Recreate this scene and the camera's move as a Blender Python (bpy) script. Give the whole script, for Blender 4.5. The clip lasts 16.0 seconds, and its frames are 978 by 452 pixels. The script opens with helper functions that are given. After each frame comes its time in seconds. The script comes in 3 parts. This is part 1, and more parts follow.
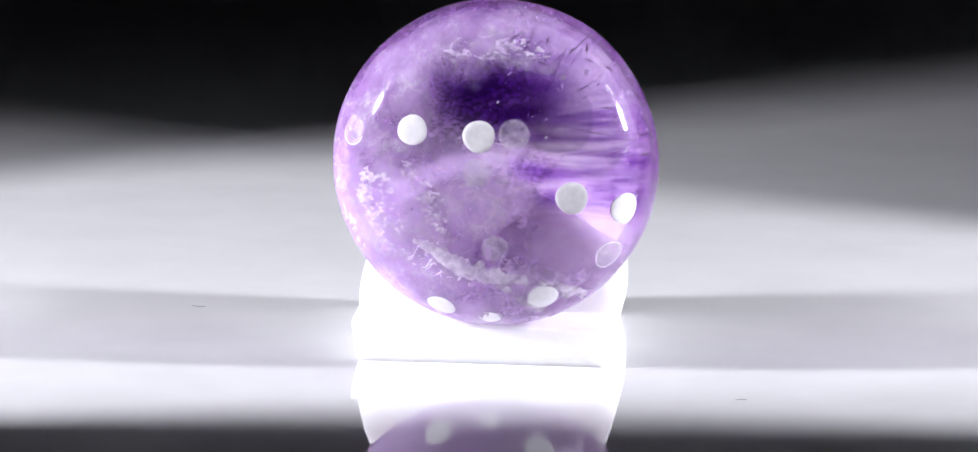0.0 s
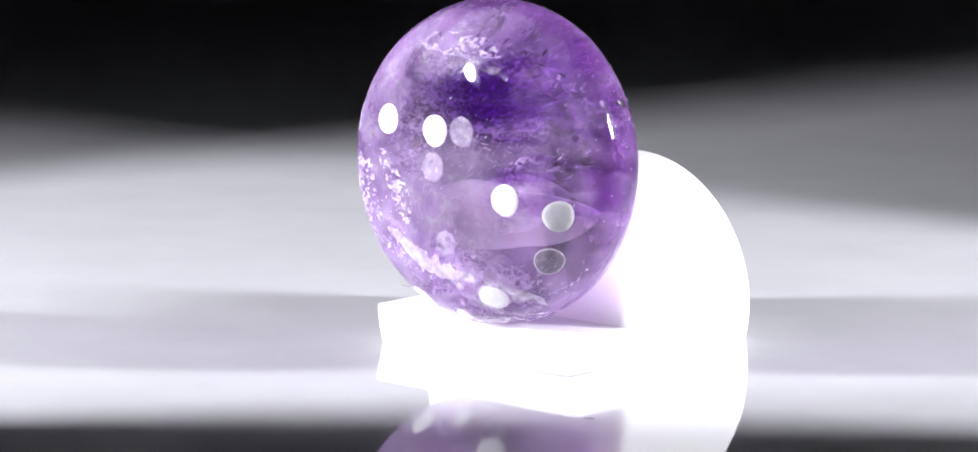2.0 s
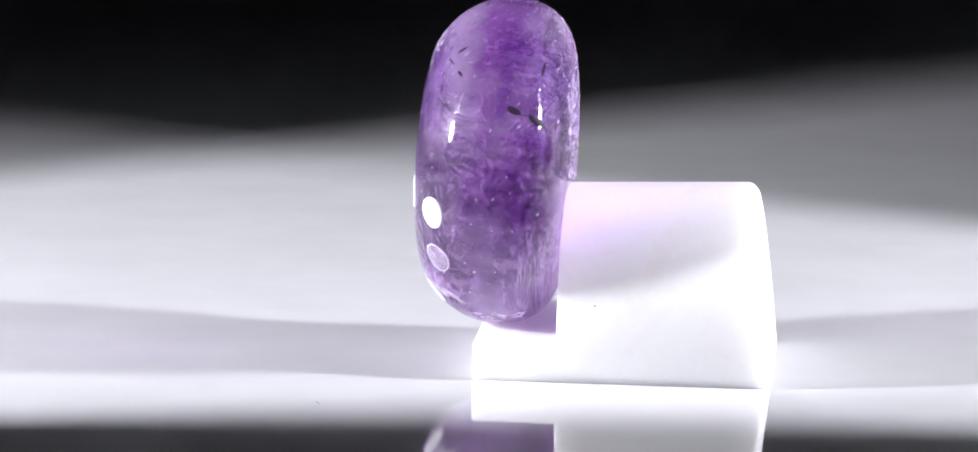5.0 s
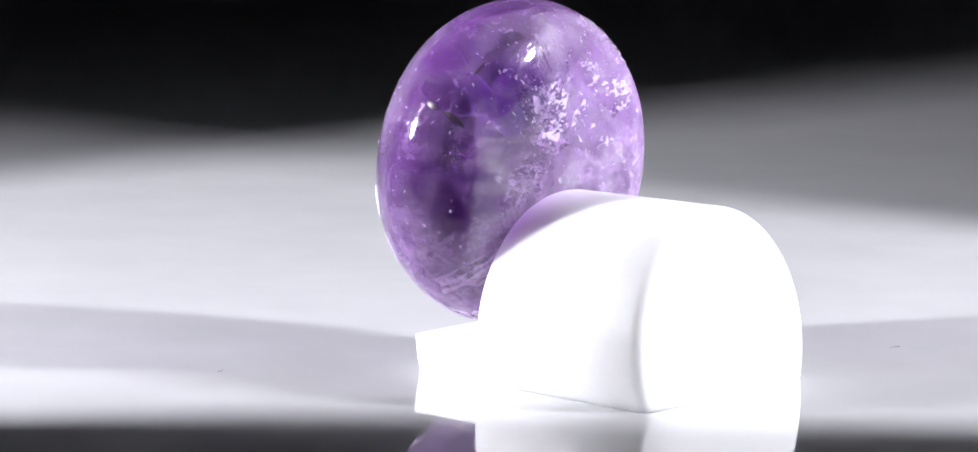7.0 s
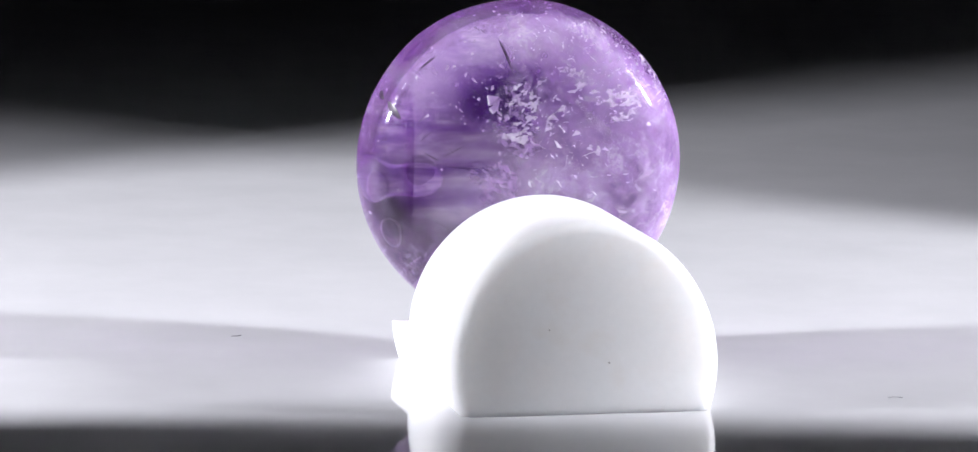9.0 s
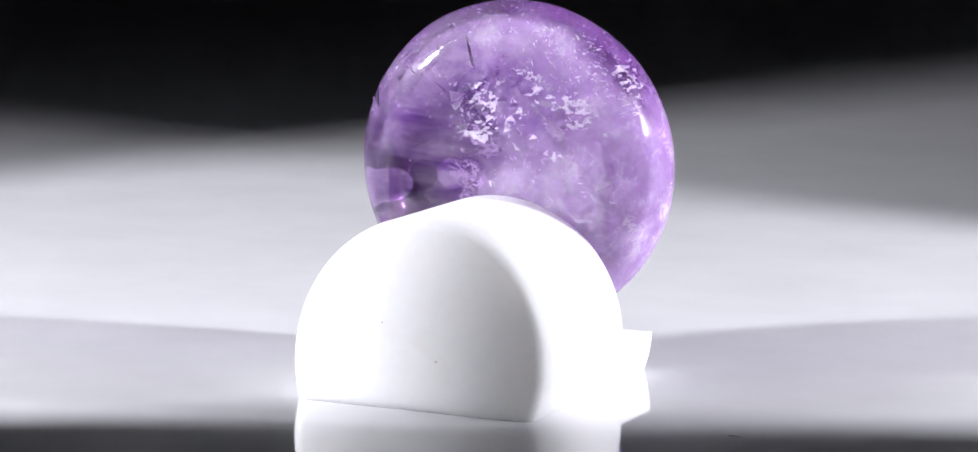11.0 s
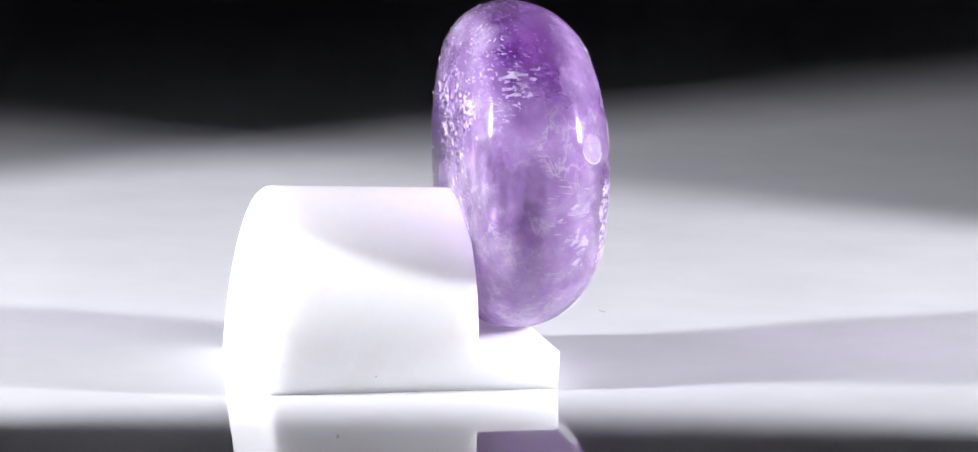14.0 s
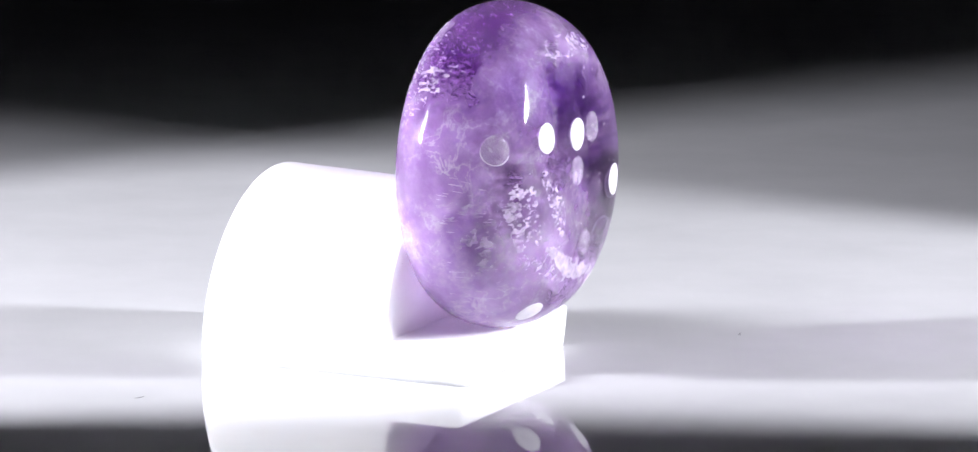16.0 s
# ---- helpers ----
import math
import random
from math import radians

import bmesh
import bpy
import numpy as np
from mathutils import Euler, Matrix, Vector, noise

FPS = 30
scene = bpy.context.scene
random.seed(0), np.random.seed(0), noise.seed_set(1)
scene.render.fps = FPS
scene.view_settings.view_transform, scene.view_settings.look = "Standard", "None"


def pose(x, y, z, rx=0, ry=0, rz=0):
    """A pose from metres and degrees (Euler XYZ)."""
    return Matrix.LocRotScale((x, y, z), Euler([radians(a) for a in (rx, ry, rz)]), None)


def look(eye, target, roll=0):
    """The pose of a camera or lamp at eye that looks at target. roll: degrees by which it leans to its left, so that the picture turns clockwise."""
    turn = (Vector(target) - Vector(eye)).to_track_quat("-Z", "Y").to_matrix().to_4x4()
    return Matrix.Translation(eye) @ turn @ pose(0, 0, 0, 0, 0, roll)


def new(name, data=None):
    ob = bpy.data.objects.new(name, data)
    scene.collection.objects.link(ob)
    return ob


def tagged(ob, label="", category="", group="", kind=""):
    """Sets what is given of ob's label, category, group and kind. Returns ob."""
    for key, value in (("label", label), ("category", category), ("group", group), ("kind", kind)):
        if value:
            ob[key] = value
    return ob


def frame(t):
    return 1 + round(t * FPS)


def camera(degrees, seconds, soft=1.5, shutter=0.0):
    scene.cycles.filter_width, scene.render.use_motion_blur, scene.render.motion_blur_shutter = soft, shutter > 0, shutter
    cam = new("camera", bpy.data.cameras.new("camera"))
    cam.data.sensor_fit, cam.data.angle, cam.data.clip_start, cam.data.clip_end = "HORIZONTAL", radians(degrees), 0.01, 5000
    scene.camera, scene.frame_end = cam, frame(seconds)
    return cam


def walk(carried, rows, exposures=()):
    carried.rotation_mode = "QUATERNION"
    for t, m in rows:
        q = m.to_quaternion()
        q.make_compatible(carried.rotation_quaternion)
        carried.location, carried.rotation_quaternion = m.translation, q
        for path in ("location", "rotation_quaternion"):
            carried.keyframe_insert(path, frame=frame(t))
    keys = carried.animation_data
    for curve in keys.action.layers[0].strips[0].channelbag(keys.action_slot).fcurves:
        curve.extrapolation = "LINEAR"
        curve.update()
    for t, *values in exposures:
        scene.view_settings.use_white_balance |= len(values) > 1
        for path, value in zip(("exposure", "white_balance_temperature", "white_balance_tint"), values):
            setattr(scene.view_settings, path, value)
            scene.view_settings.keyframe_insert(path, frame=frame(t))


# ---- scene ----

# ---------- camera: it stands still ----------
cam = camera(9.95, 16.0)
EYE = pose(0, -0.7578, 0.1509, 90 - 9.897, 0, 0.177) @ pose(0, 0, 0, 0, 0, 1.03)
walk(cam, [(0.0, EYE), (16.0, EYE)], exposures=[(0.0, 0.0), (16.0, 0.0)])

# turntable: degrees at the start and degrees a second, clockwise from above
TURN_0, TURN_RATE = 3.94, 18.09
AXIS = Vector((0.0028, -0.0053, 0.0))       # the turning axis in the stand's own plan

# ---------- world and lamps ----------
world = bpy.data.worlds.new("dark_studio")
scene.world = world
world.use_nodes = True
world.node_tree.nodes["Background"].inputs[0].default_value = (0.75, 0.8, 1.0, 1)
world.node_tree.nodes["Background"].inputs[1].default_value = 0.006

LAMP_X, LAMP_Z = 0.42, 0.172
LAMP_Y = {-1: -0.109, 1: -0.056}
LAMP_WATTS = {-1: 5.5, 1: 4.6}
LAMP_AIM = (0.02, 0.14, 0.02)
for side in (-1, 1):
    lamp = bpy.data.lights.new("studio_light", "AREA")
    lamp.shape, lamp.size, lamp.size_y = "ELLIPSE", 0.037, 0.091
    lamp.energy, lamp.color = LAMP_WATTS[side], (0.92, 0.922, 1.0)
    new("studio_light", lamp).matrix_world = look((side * LAMP_X, LAMP_Y[side], LAMP_Z), (side * LAMP_AIM[0], LAMP_AIM[1], LAMP_AIM[2]))

# ---------- materials ----------
def nodes_of(name):
    m = bpy.data.materials.new(name)
    m.use_nodes = True
    n = m.node_tree.nodes
    return m, n, m.node_tree.links, n["Principled BSDF"]


def node(n, kind, **values):
    x = n.new(kind)
    for k, v in values.items():
        x.inputs[k].default_value = v
    return x


def ramp(n, links, source, *stops):
    r = n.new("ShaderNodeValToRGB")
    els = r.color_ramp.elements
    while len(els) < len(stops):
        els.new(0.5)
    for e, (at, c) in zip(els, stops):
        e.position = at
        e.color = (*c, 1) if isinstance(c, tuple) else (c, c, c, 1)
    links.new(source, r.inputs[0])
    return r.outputs[0]


def coords(n, links, scale, rot=(0, 0, 0), loc=(0, 0, 0)):
    c = n.new("ShaderNodeTexCoord")
    m = n.new("ShaderNodeMapping")
    m.inputs["Scale"].default_value = scale if isinstance(scale, tuple) else (scale,) * 3
    m.inputs["Rotation"].default_value = rot
    m.inputs["Location"].default_value = loc
    links.new(c.outputs["Object"], m.inputs[0])
    return m.outputs[0]


def noise_of(n, links, vec, scale, detail=4.0, rough=0.55, dist=0.0):
    x = node(n, "ShaderNodeTexNoise", Scale=scale, Detail=detail, Roughness=rough, Distortion=dist)
    links.new(vec, x.inputs["Vector"])
    return x.outputs[0]


def math_of(n, links, op, a, b, clamp=False):
    x = n.new("ShaderNodeMath")
    x.operation, x.use_clamp = op, clamp
    for i, v in enumerate((a, b)):
        if isinstance(v, (int, float)):
            x.inputs[i].default_value = v
        else:
            links.new(v, x.inputs[i])
    return x.outputs[0]


def mix_of(n, links, fac, a, b, blend="MIX"):
    x = n.new("ShaderNodeMix")
    x.data_type, x.blend_type = "RGBA", blend
    for i, v in ((0, fac), (6, a), (7, b)):
        if isinstance(v, (int, float)):
            x.inputs[i].default_value = v
        elif isinstance(v, tuple):
            x.inputs[i].default_value = (*v, 1)
        else:
            links.new(v, x.inputs[i])
    return x.outputs[2]


def bump_of(n, links, height, bsdf, strength, distance):
    b = node(n, "ShaderNodeBump", Strength=strength, Distance=distance)
    links.new(height, b.inputs["Height"])
    links.new(b.outputs[0], bsdf.inputs["Normal"])


def plain(name, colour, rough=0.5, spread=0.06, scale=400.0, bump=0.0, metal=0.0, sss=0.0, specks=False):
    m, n, links, b = nodes_of(name)
    v = coords(n, links, scale)
    f = noise_of(n, links, v, 1.0)
    lo, hi = tuple(c * (1 - spread) for c in colour), tuple(min(1, c * (1 + spread)) for c in colour)
    paint = ramp(n, links, f, (0.3, lo), (0.7, hi))
    if specks:
        # a few dark pinholes and faint warm stains
        dots = node(n, "ShaderNodeTexVoronoi", Scale=220.0)
        links.new(coords(n, links, 1.0), dots.inputs["Vector"])
        near = math_of(n, links, "LESS_THAN", dots.outputs["Distance"], 0.035)
        rare = math_of(n, links, "GREATER_THAN", dots.outputs["Color"], 0.72)
        paint = mix_of(n, links, math_of(n, links, "MULTIPLY", math_of(n, links, "MULTIPLY", near, rare), 0.7), paint, (0.25, 0.23, 0.22))
        stain = ramp(n, links, noise_of(n, links, coords(n, links, 1.0, loc=(0.3, 0.1, 0.7)), 130.0, 4.0), (0.58, 0.0), (0.75, 0.35))
        paint = mix_of(n, links, stain, paint, (0.80, 0.76, 0.70))
    links.new(paint, b.inputs["Base Color"])
    links.new(ramp(n, links, noise_of(n, links, v, 0.31, 3.0), (0.3, max(0, rough - 0.08)), (0.7, rough + 0.08)), b.inputs["Roughness"])
    b.inputs["Metallic"].default_value = metal
    if sss:
        b.inputs["Subsurface Weight"].default_value = sss
        b.inputs["Subsurface Radius"].default_value = (1, 0.96, 0.93)
        b.inputs["Subsurface Scale"].default_value = 0.0042
    if bump:
        bump_of(n, links, f, b, 0.3, bump)
    return m


ACRYLIC, n_, l_, b_ = nodes_of("glossy white acrylic")
v_ = coords(n_, l_, 1.0)
l_.new(ramp(n_, l_, noise_of(n_, l_, v_, 60.0, 3.0), (0.3, (0.70, 0.70, 0.72)), (0.7, (0.75, 0.75, 0.77))), b_.inputs["Base Color"])
l_.new(ramp(n_, l_, noise_of(n_, l_, v_, 220.0, 3.0), (0.35, 0.012), (0.7, 0.03)), b_.inputs["Roughness"])
b_.inputs["IOR"].default_value = 1.49

PLASTER = plain("translucent white resin", (0.88, 0.88, 0.88), 0.5, 0.012, 900.0, 0.00002, sss=0.95, specks=True)
BLACK_METAL = plain("black lamp metal", (0.012, 0.012, 0.013), 0.6)
DARK_WALL = plain("dark studio wall", (0.02, 0.02, 0.022), 0.9, 0.2, 3.0)
DOT_WHITE = plain("white inlay", (0.66, 0.64, 0.68), 0.45, 0.10, 900.0, 0.00002)
PIT, n_, l_, b_ = nodes_of("frosted pit")
b_.inputs["Base Color"].default_value = (0.80, 0.72, 0.86, 1)
b_.inputs["Roughness"].default_value = 0.45
l_.new(ramp(n_, l_, noise_of(n_, l_, coords(n_, l_, 1.0), 700.0), (0.3, 0.06), (0.7, 0.34)), b_.inputs["Alpha"])
LED, n_, l_, b_ = nodes_of("white diode")
b_.inputs["Emission Color"].default_value = (0.94, 0.95, 1.0, 1)
b_.inputs["Emission Strength"].default_value = 70.0
FIBRE = plain("grey fibre", (0.2, 0.2, 0.2), 0.9)
NEEDLE = plain("dark mineral needle", (0.03, 0.015, 0.04), 0.4)


# amethyst: clear, milky and deep purple zones under one polish
STONE, n_, l_, b_ = nodes_of("polished amethyst")
v_ = coords(n_, l_, 44.0)
wob = node(n_, "ShaderNodeTexNoise", Scale=2.6, Detail=5.0, Roughness=0.6)
l_.new(v_, wob.inputs["Vector"])
bent = n_.new("ShaderNodeVectorMath")
bent.operation = "MULTIPLY_ADD"
bent.inputs[1].default_value, bent.inputs[2].default_value = (0.5, 0.5, 0.5), (-0.25, -0.25, -0.25)
l_.new(wob.outputs["Color"], bent.inputs[0])
moved = n_.new("ShaderNodeVectorMath")
l_.new(v_, moved.inputs[0])
l_.new(bent.outputs[0], moved.inputs[1])
sep = n_.new("ShaderNodeSeparateXYZ")
l_.new(moved.outputs[0], sep.inputs[0])


def blob(x, y, z, r0, r1):
    """1 within r0 of a place in the stone, 0 past r1."""
    d = n_.new("ShaderNodeVectorMath")
    d.operation = "DISTANCE"
    d.inputs[1].default_value = (x, y, z)
    l_.new(moved.outputs[0], d.inputs[0])
    return ramp(n_, l_, d.outputs["Value"], (r0, 1.0), (r1, 0.0))


cloud = noise_of(n_, l_, coords(n_, l_, 44.0, (0.4, 0.2, 0.3), (3, 1, 2)), 4.0, 8.0, 0.68, 0.2)
grain = noise_of(n_, l_, v_, 16.0, 6.0, 0.7)
streak = noise_of(n_, l_, coords(n_, l_, (40.0, 30.0, 260.0), (0, 0.18, 0)), 1.0, 4.0, 0.55, 0.25)
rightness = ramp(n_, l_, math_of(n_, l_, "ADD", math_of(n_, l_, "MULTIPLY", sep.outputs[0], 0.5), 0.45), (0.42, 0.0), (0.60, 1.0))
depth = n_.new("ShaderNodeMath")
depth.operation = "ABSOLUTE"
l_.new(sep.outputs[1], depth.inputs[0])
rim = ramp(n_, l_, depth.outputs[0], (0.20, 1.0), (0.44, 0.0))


def most(*masks):
    m = masks[0]
    for k in masks[1:]:
        m = math_of(n_, l_, "MAXIMUM", m, k)
    return m


patch = most(blob(-0.05, -0.2, 0.42, 0.14, 0.46), blob(0.45, 0.0, 0.20, 0.10, 0.46), blob(0.55, 0.1, -0.36, 0.08, 0.46))
patch = math_of(n_, l_, "MULTIPLY", patch, ramp(n_, l_, streak, (0.36, 0.35), (0.58, 1.0)))
height = ramp(n_, l_, math_of(n_, l_, "ADD", math_of(n_, l_, "MULTIPLY", sep.outputs[2], 0.5), 0.5), (0.64, 0.0), (0.82, 1.0))
crown = math_of(n_, l_, "MULTIPLY", math_of(n_, l_, "MULTIPLY", height, ramp(n_, l_, depth.outputs[0], (0.12, 1.0), (0.27, 0.0))), 0.9)
bands = math_of(n_, l_, "MULTIPLY", rightness, ramp(n_, l_, streak, (0.50, 0.0), (0.60, 0.85)))
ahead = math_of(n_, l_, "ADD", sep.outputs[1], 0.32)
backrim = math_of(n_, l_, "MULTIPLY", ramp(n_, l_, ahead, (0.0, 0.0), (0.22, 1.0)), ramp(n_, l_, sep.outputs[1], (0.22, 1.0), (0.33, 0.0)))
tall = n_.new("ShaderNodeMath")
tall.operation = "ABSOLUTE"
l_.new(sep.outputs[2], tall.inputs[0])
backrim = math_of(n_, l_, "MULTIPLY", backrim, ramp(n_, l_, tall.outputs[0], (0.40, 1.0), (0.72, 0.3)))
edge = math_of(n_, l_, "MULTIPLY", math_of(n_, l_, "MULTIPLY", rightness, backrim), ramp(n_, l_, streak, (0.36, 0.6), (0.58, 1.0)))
violet = math_of(n_, l_, "MULTIPLY", blob(-0.08, 0.40, 0.40, 0.16, 0.46), ramp(n_, l_, grain, (0.35, 0.75), (0.7, 0.2)))
deep = math_of(n_, l_, "MINIMUM", most(math_of(n_, l_, "MULTIPLY", patch, 0.3), math_of(n_, l_, "MULTIPLY", crown, 1.1), math_of(n_, l_, "MULTIPLY", bands, 0.25), edge, math_of(n_, l_, "MULTIPLY", violet, 0.7)), 1.0)
vor = node(n_, "ShaderNodeTexVoronoi", Scale=3.6)
vor.feature = "DISTANCE_TO_EDGE"
l_.new(moved.outputs[0], vor.inputs["Vector"])
lines = math_of(n_, l_, "MULTIPLY", ramp(n_, l_, vor.outputs[0], (0.0, 1.0), (0.035, 0.0)), ramp(n_, l_, cloud, (0.45, 0.0), (0.6, 0.9)))
milk = mix_of(n_, l_, ramp(n_, l_, cloud, (0.40, 0.0), (0.62, 1.0)), (0.55, 0.34, 0.70), (0.68, 0.52, 0.80))
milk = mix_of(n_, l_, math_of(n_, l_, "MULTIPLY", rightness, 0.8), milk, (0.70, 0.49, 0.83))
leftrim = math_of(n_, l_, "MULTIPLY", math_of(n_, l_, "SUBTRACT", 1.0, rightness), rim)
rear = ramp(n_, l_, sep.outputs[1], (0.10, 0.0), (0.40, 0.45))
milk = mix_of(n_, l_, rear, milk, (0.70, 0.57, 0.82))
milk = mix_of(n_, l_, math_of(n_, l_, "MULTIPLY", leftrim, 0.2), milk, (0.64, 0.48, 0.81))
milk = mix_of(n_, l_, ramp(n_, l_, grain, (0.45, 0.0), (0.75, 0.6)), milk, (0.68, 0.52, 0.81))
# mottling: purple clouds, and thin bright seams that wander through them
mottle = noise_of(n_, l_, coords(n_, l_, 44.0, (0.9, 0.1, 0.6), (7, 4, 1)), 2.3, 7.0, 0.66, 0.5)
milk = mix_of(n_, l_, ramp(n_, l_, mottle, (0.45, 0.0), (0.62, 0.6)), milk, (0.40, 0.20, 0.54))
seam = noise_of(n_, l_, coords(n_, l_, 44.0, (0.3, 0.7, 0.2), (1, 9, 5)), 3.4, 9.0, 0.62, 1.1)
seam = math_of(n_, l_, "MULTIPLY", ramp(n_, l_, seam, (0.478, 0.0), (0.50, 1.0), (0.522, 0.0)), ramp(n_, l_, cloud, (0.44, 0.0), (0.56, 0.85)))
milk = mix_of(n_, l_, seam, milk, (0.86, 0.80, 0.90))
milk = mix_of(n_, l_, lines, milk, (0.86, 0.79, 0.91))
tint = mix_of(n_, l_, deep, milk, (0.155, 0.020, 0.27))
l_.new(tint, b_.inputs["Base Color"])
clear = math_of(n_, l_, "SUBTRACT", math_of(n_, l_, "ADD", ramp(n_, l_, cloud, (0.40, 0.82), (0.62, 0.64)), math_of(n_, l_, "MULTIPLY", rightness, 0.22), True), math_of(n_, l_, "MULTIPLY", leftrim, 0.34), True)
clear = math_of(n_, l_, "ADD", clear, math_of(n_, l_, "MULTIPLY", crown, 0.45), True)
# the front is clear over the dark core; the coloured rim scatters a little
clear = math_of(n_, l_, "ADD", clear, math_of(n_, l_, "MULTIPLY", blob(0.04, -0.45, 0.37, 0.20, 0.50), 0.34), True)
clear = math_of(n_, l_, "SUBTRACT", clear, math_of(n_, l_, "MULTIPLY", math_of(n_, l_, "MULTIPLY", rightness, ramp(n_, l_, depth.outputs[0], (0.06, 1.0), (0.26, 0.0))), 0.30), True)
l_.new(clear, b_.inputs["Transmission Weight"])
b_.inputs["Roughness"].default_value = 0.035
b_.inputs["IOR"].default_value = 1.545
b_.inputs["Subsurface Weight"].default_value = 1.0
b_.inputs["Subsurface Radius"].default_value = (1.0, 0.7, 1.0)
b_.inputs["Subsurface Scale"].default_value = 0.008
# part of the light goes straight through the polish, so that what lies inside is lit
straight = node(n_, "ShaderNodeBsdfTransparent", Color=(0.90, 0.78, 0.97, 1))
skin_mix = node(n_, "ShaderNodeMixShader", Fac=0.28)
l_.new(b_.outputs[0], skin_mix.inputs[1])
l_.new(straight.outputs[0], skin_mix.inputs[2])
l_.new(skin_mix.outputs[0], n_["Material Output"].inputs[0])

def flake(name, low, high, holes):
    """A thin crystal face that scatters light to both sides; holes: where noise leaves gaps in it."""
    m, n, links, b = nodes_of(name)
    g = n.new("ShaderNodeNewGeometry")
    v = coords(n, links, 1.0)
    fine = noise_of(n, links, v, 900.0, 5.0, 0.65)
    pick = mix_of(n, links, ramp(n, links, fine, (0.35, 0.0), (0.65, 1.0)), low, high)
    pick = mix_of(n, links, g.outputs["Random Per Island"], pick, high)
    links.new(pick, b.inputs["Base Color"])
    b.inputs["Roughness"].default_value = 0.2
    bump_of(n, links, fine, b, 0.7, 0.0004)
    through_light = n.new("ShaderNodeBsdfTranslucent")
    links.new(pick, through_light.inputs[0])
    half = node(n, "ShaderNodeMixShader", Fac=0.45)
    links.new(b.outputs[0], half.inputs[1])
    links.new(through_light.outputs[0], half.inputs[2])
    gap = node(n, "ShaderNodeBsdfTransparent", Color=(0.97, 0.94, 0.99, 1))
    last = n.new("ShaderNodeMixShader")
    if holes in ("soft", "faint"):
        thin, thick = (0.28, 0.92) if holes == "soft" else (0.0, 0.36)
        links.new(ramp(n, links, noise_of(n, links, v, 520.0, 8.0, 0.65, 0.4), (0.40, thin), (0.66, thick)), last.inputs[0])
    elif holes:
        # torn shards: angular cells picked at random, thinning out in patches
        cells = node(n, "ShaderNodeTexVoronoi", Scale=1.0)
        links.new(coords(n, links, (1500.0, 1100.0, 2600.0), (0.3, 0.5, 0.2)), cells.inputs["Vector"])
        shard = math_of(n, links, "GREATER_THAN", cells.outputs["Color"], 0.52)
        gaps = ramp(n, links, noise_of(n, links, v, 500.0, 6.0, 0.7, 0.2), *holes)
        links.new(math_of(n, links, "MULTIPLY", shard, gaps), last.inputs[0])
    else:
        last.inputs[0].default_value = 0.66
    links.new(gap.outputs[0], last.inputs[1])
    links.new(half.outputs[0], last.inputs[2])
    links.new(last.outputs[0], n["Material Output"].inputs[0])
    return m


FRACTURE = flake("silvery fracture veil", (0.74, 0.60, 0.84), (0.95, 0.92, 0.97), ((0.37, 0.08), (0.57, 0.82)))
VEIN = flake("pale milky vein", (0.79, 0.73, 0.83), (0.93, 0.90, 0.94), "soft")
WISP = flake("faint milky wisp", (0.66, 0.54, 0.76), (0.82, 0.75, 0.86), "faint")
FLECK = flake("bright crystal fleck", (0.75, 0.58, 0.88), (0.96, 0.94, 0.98), None)


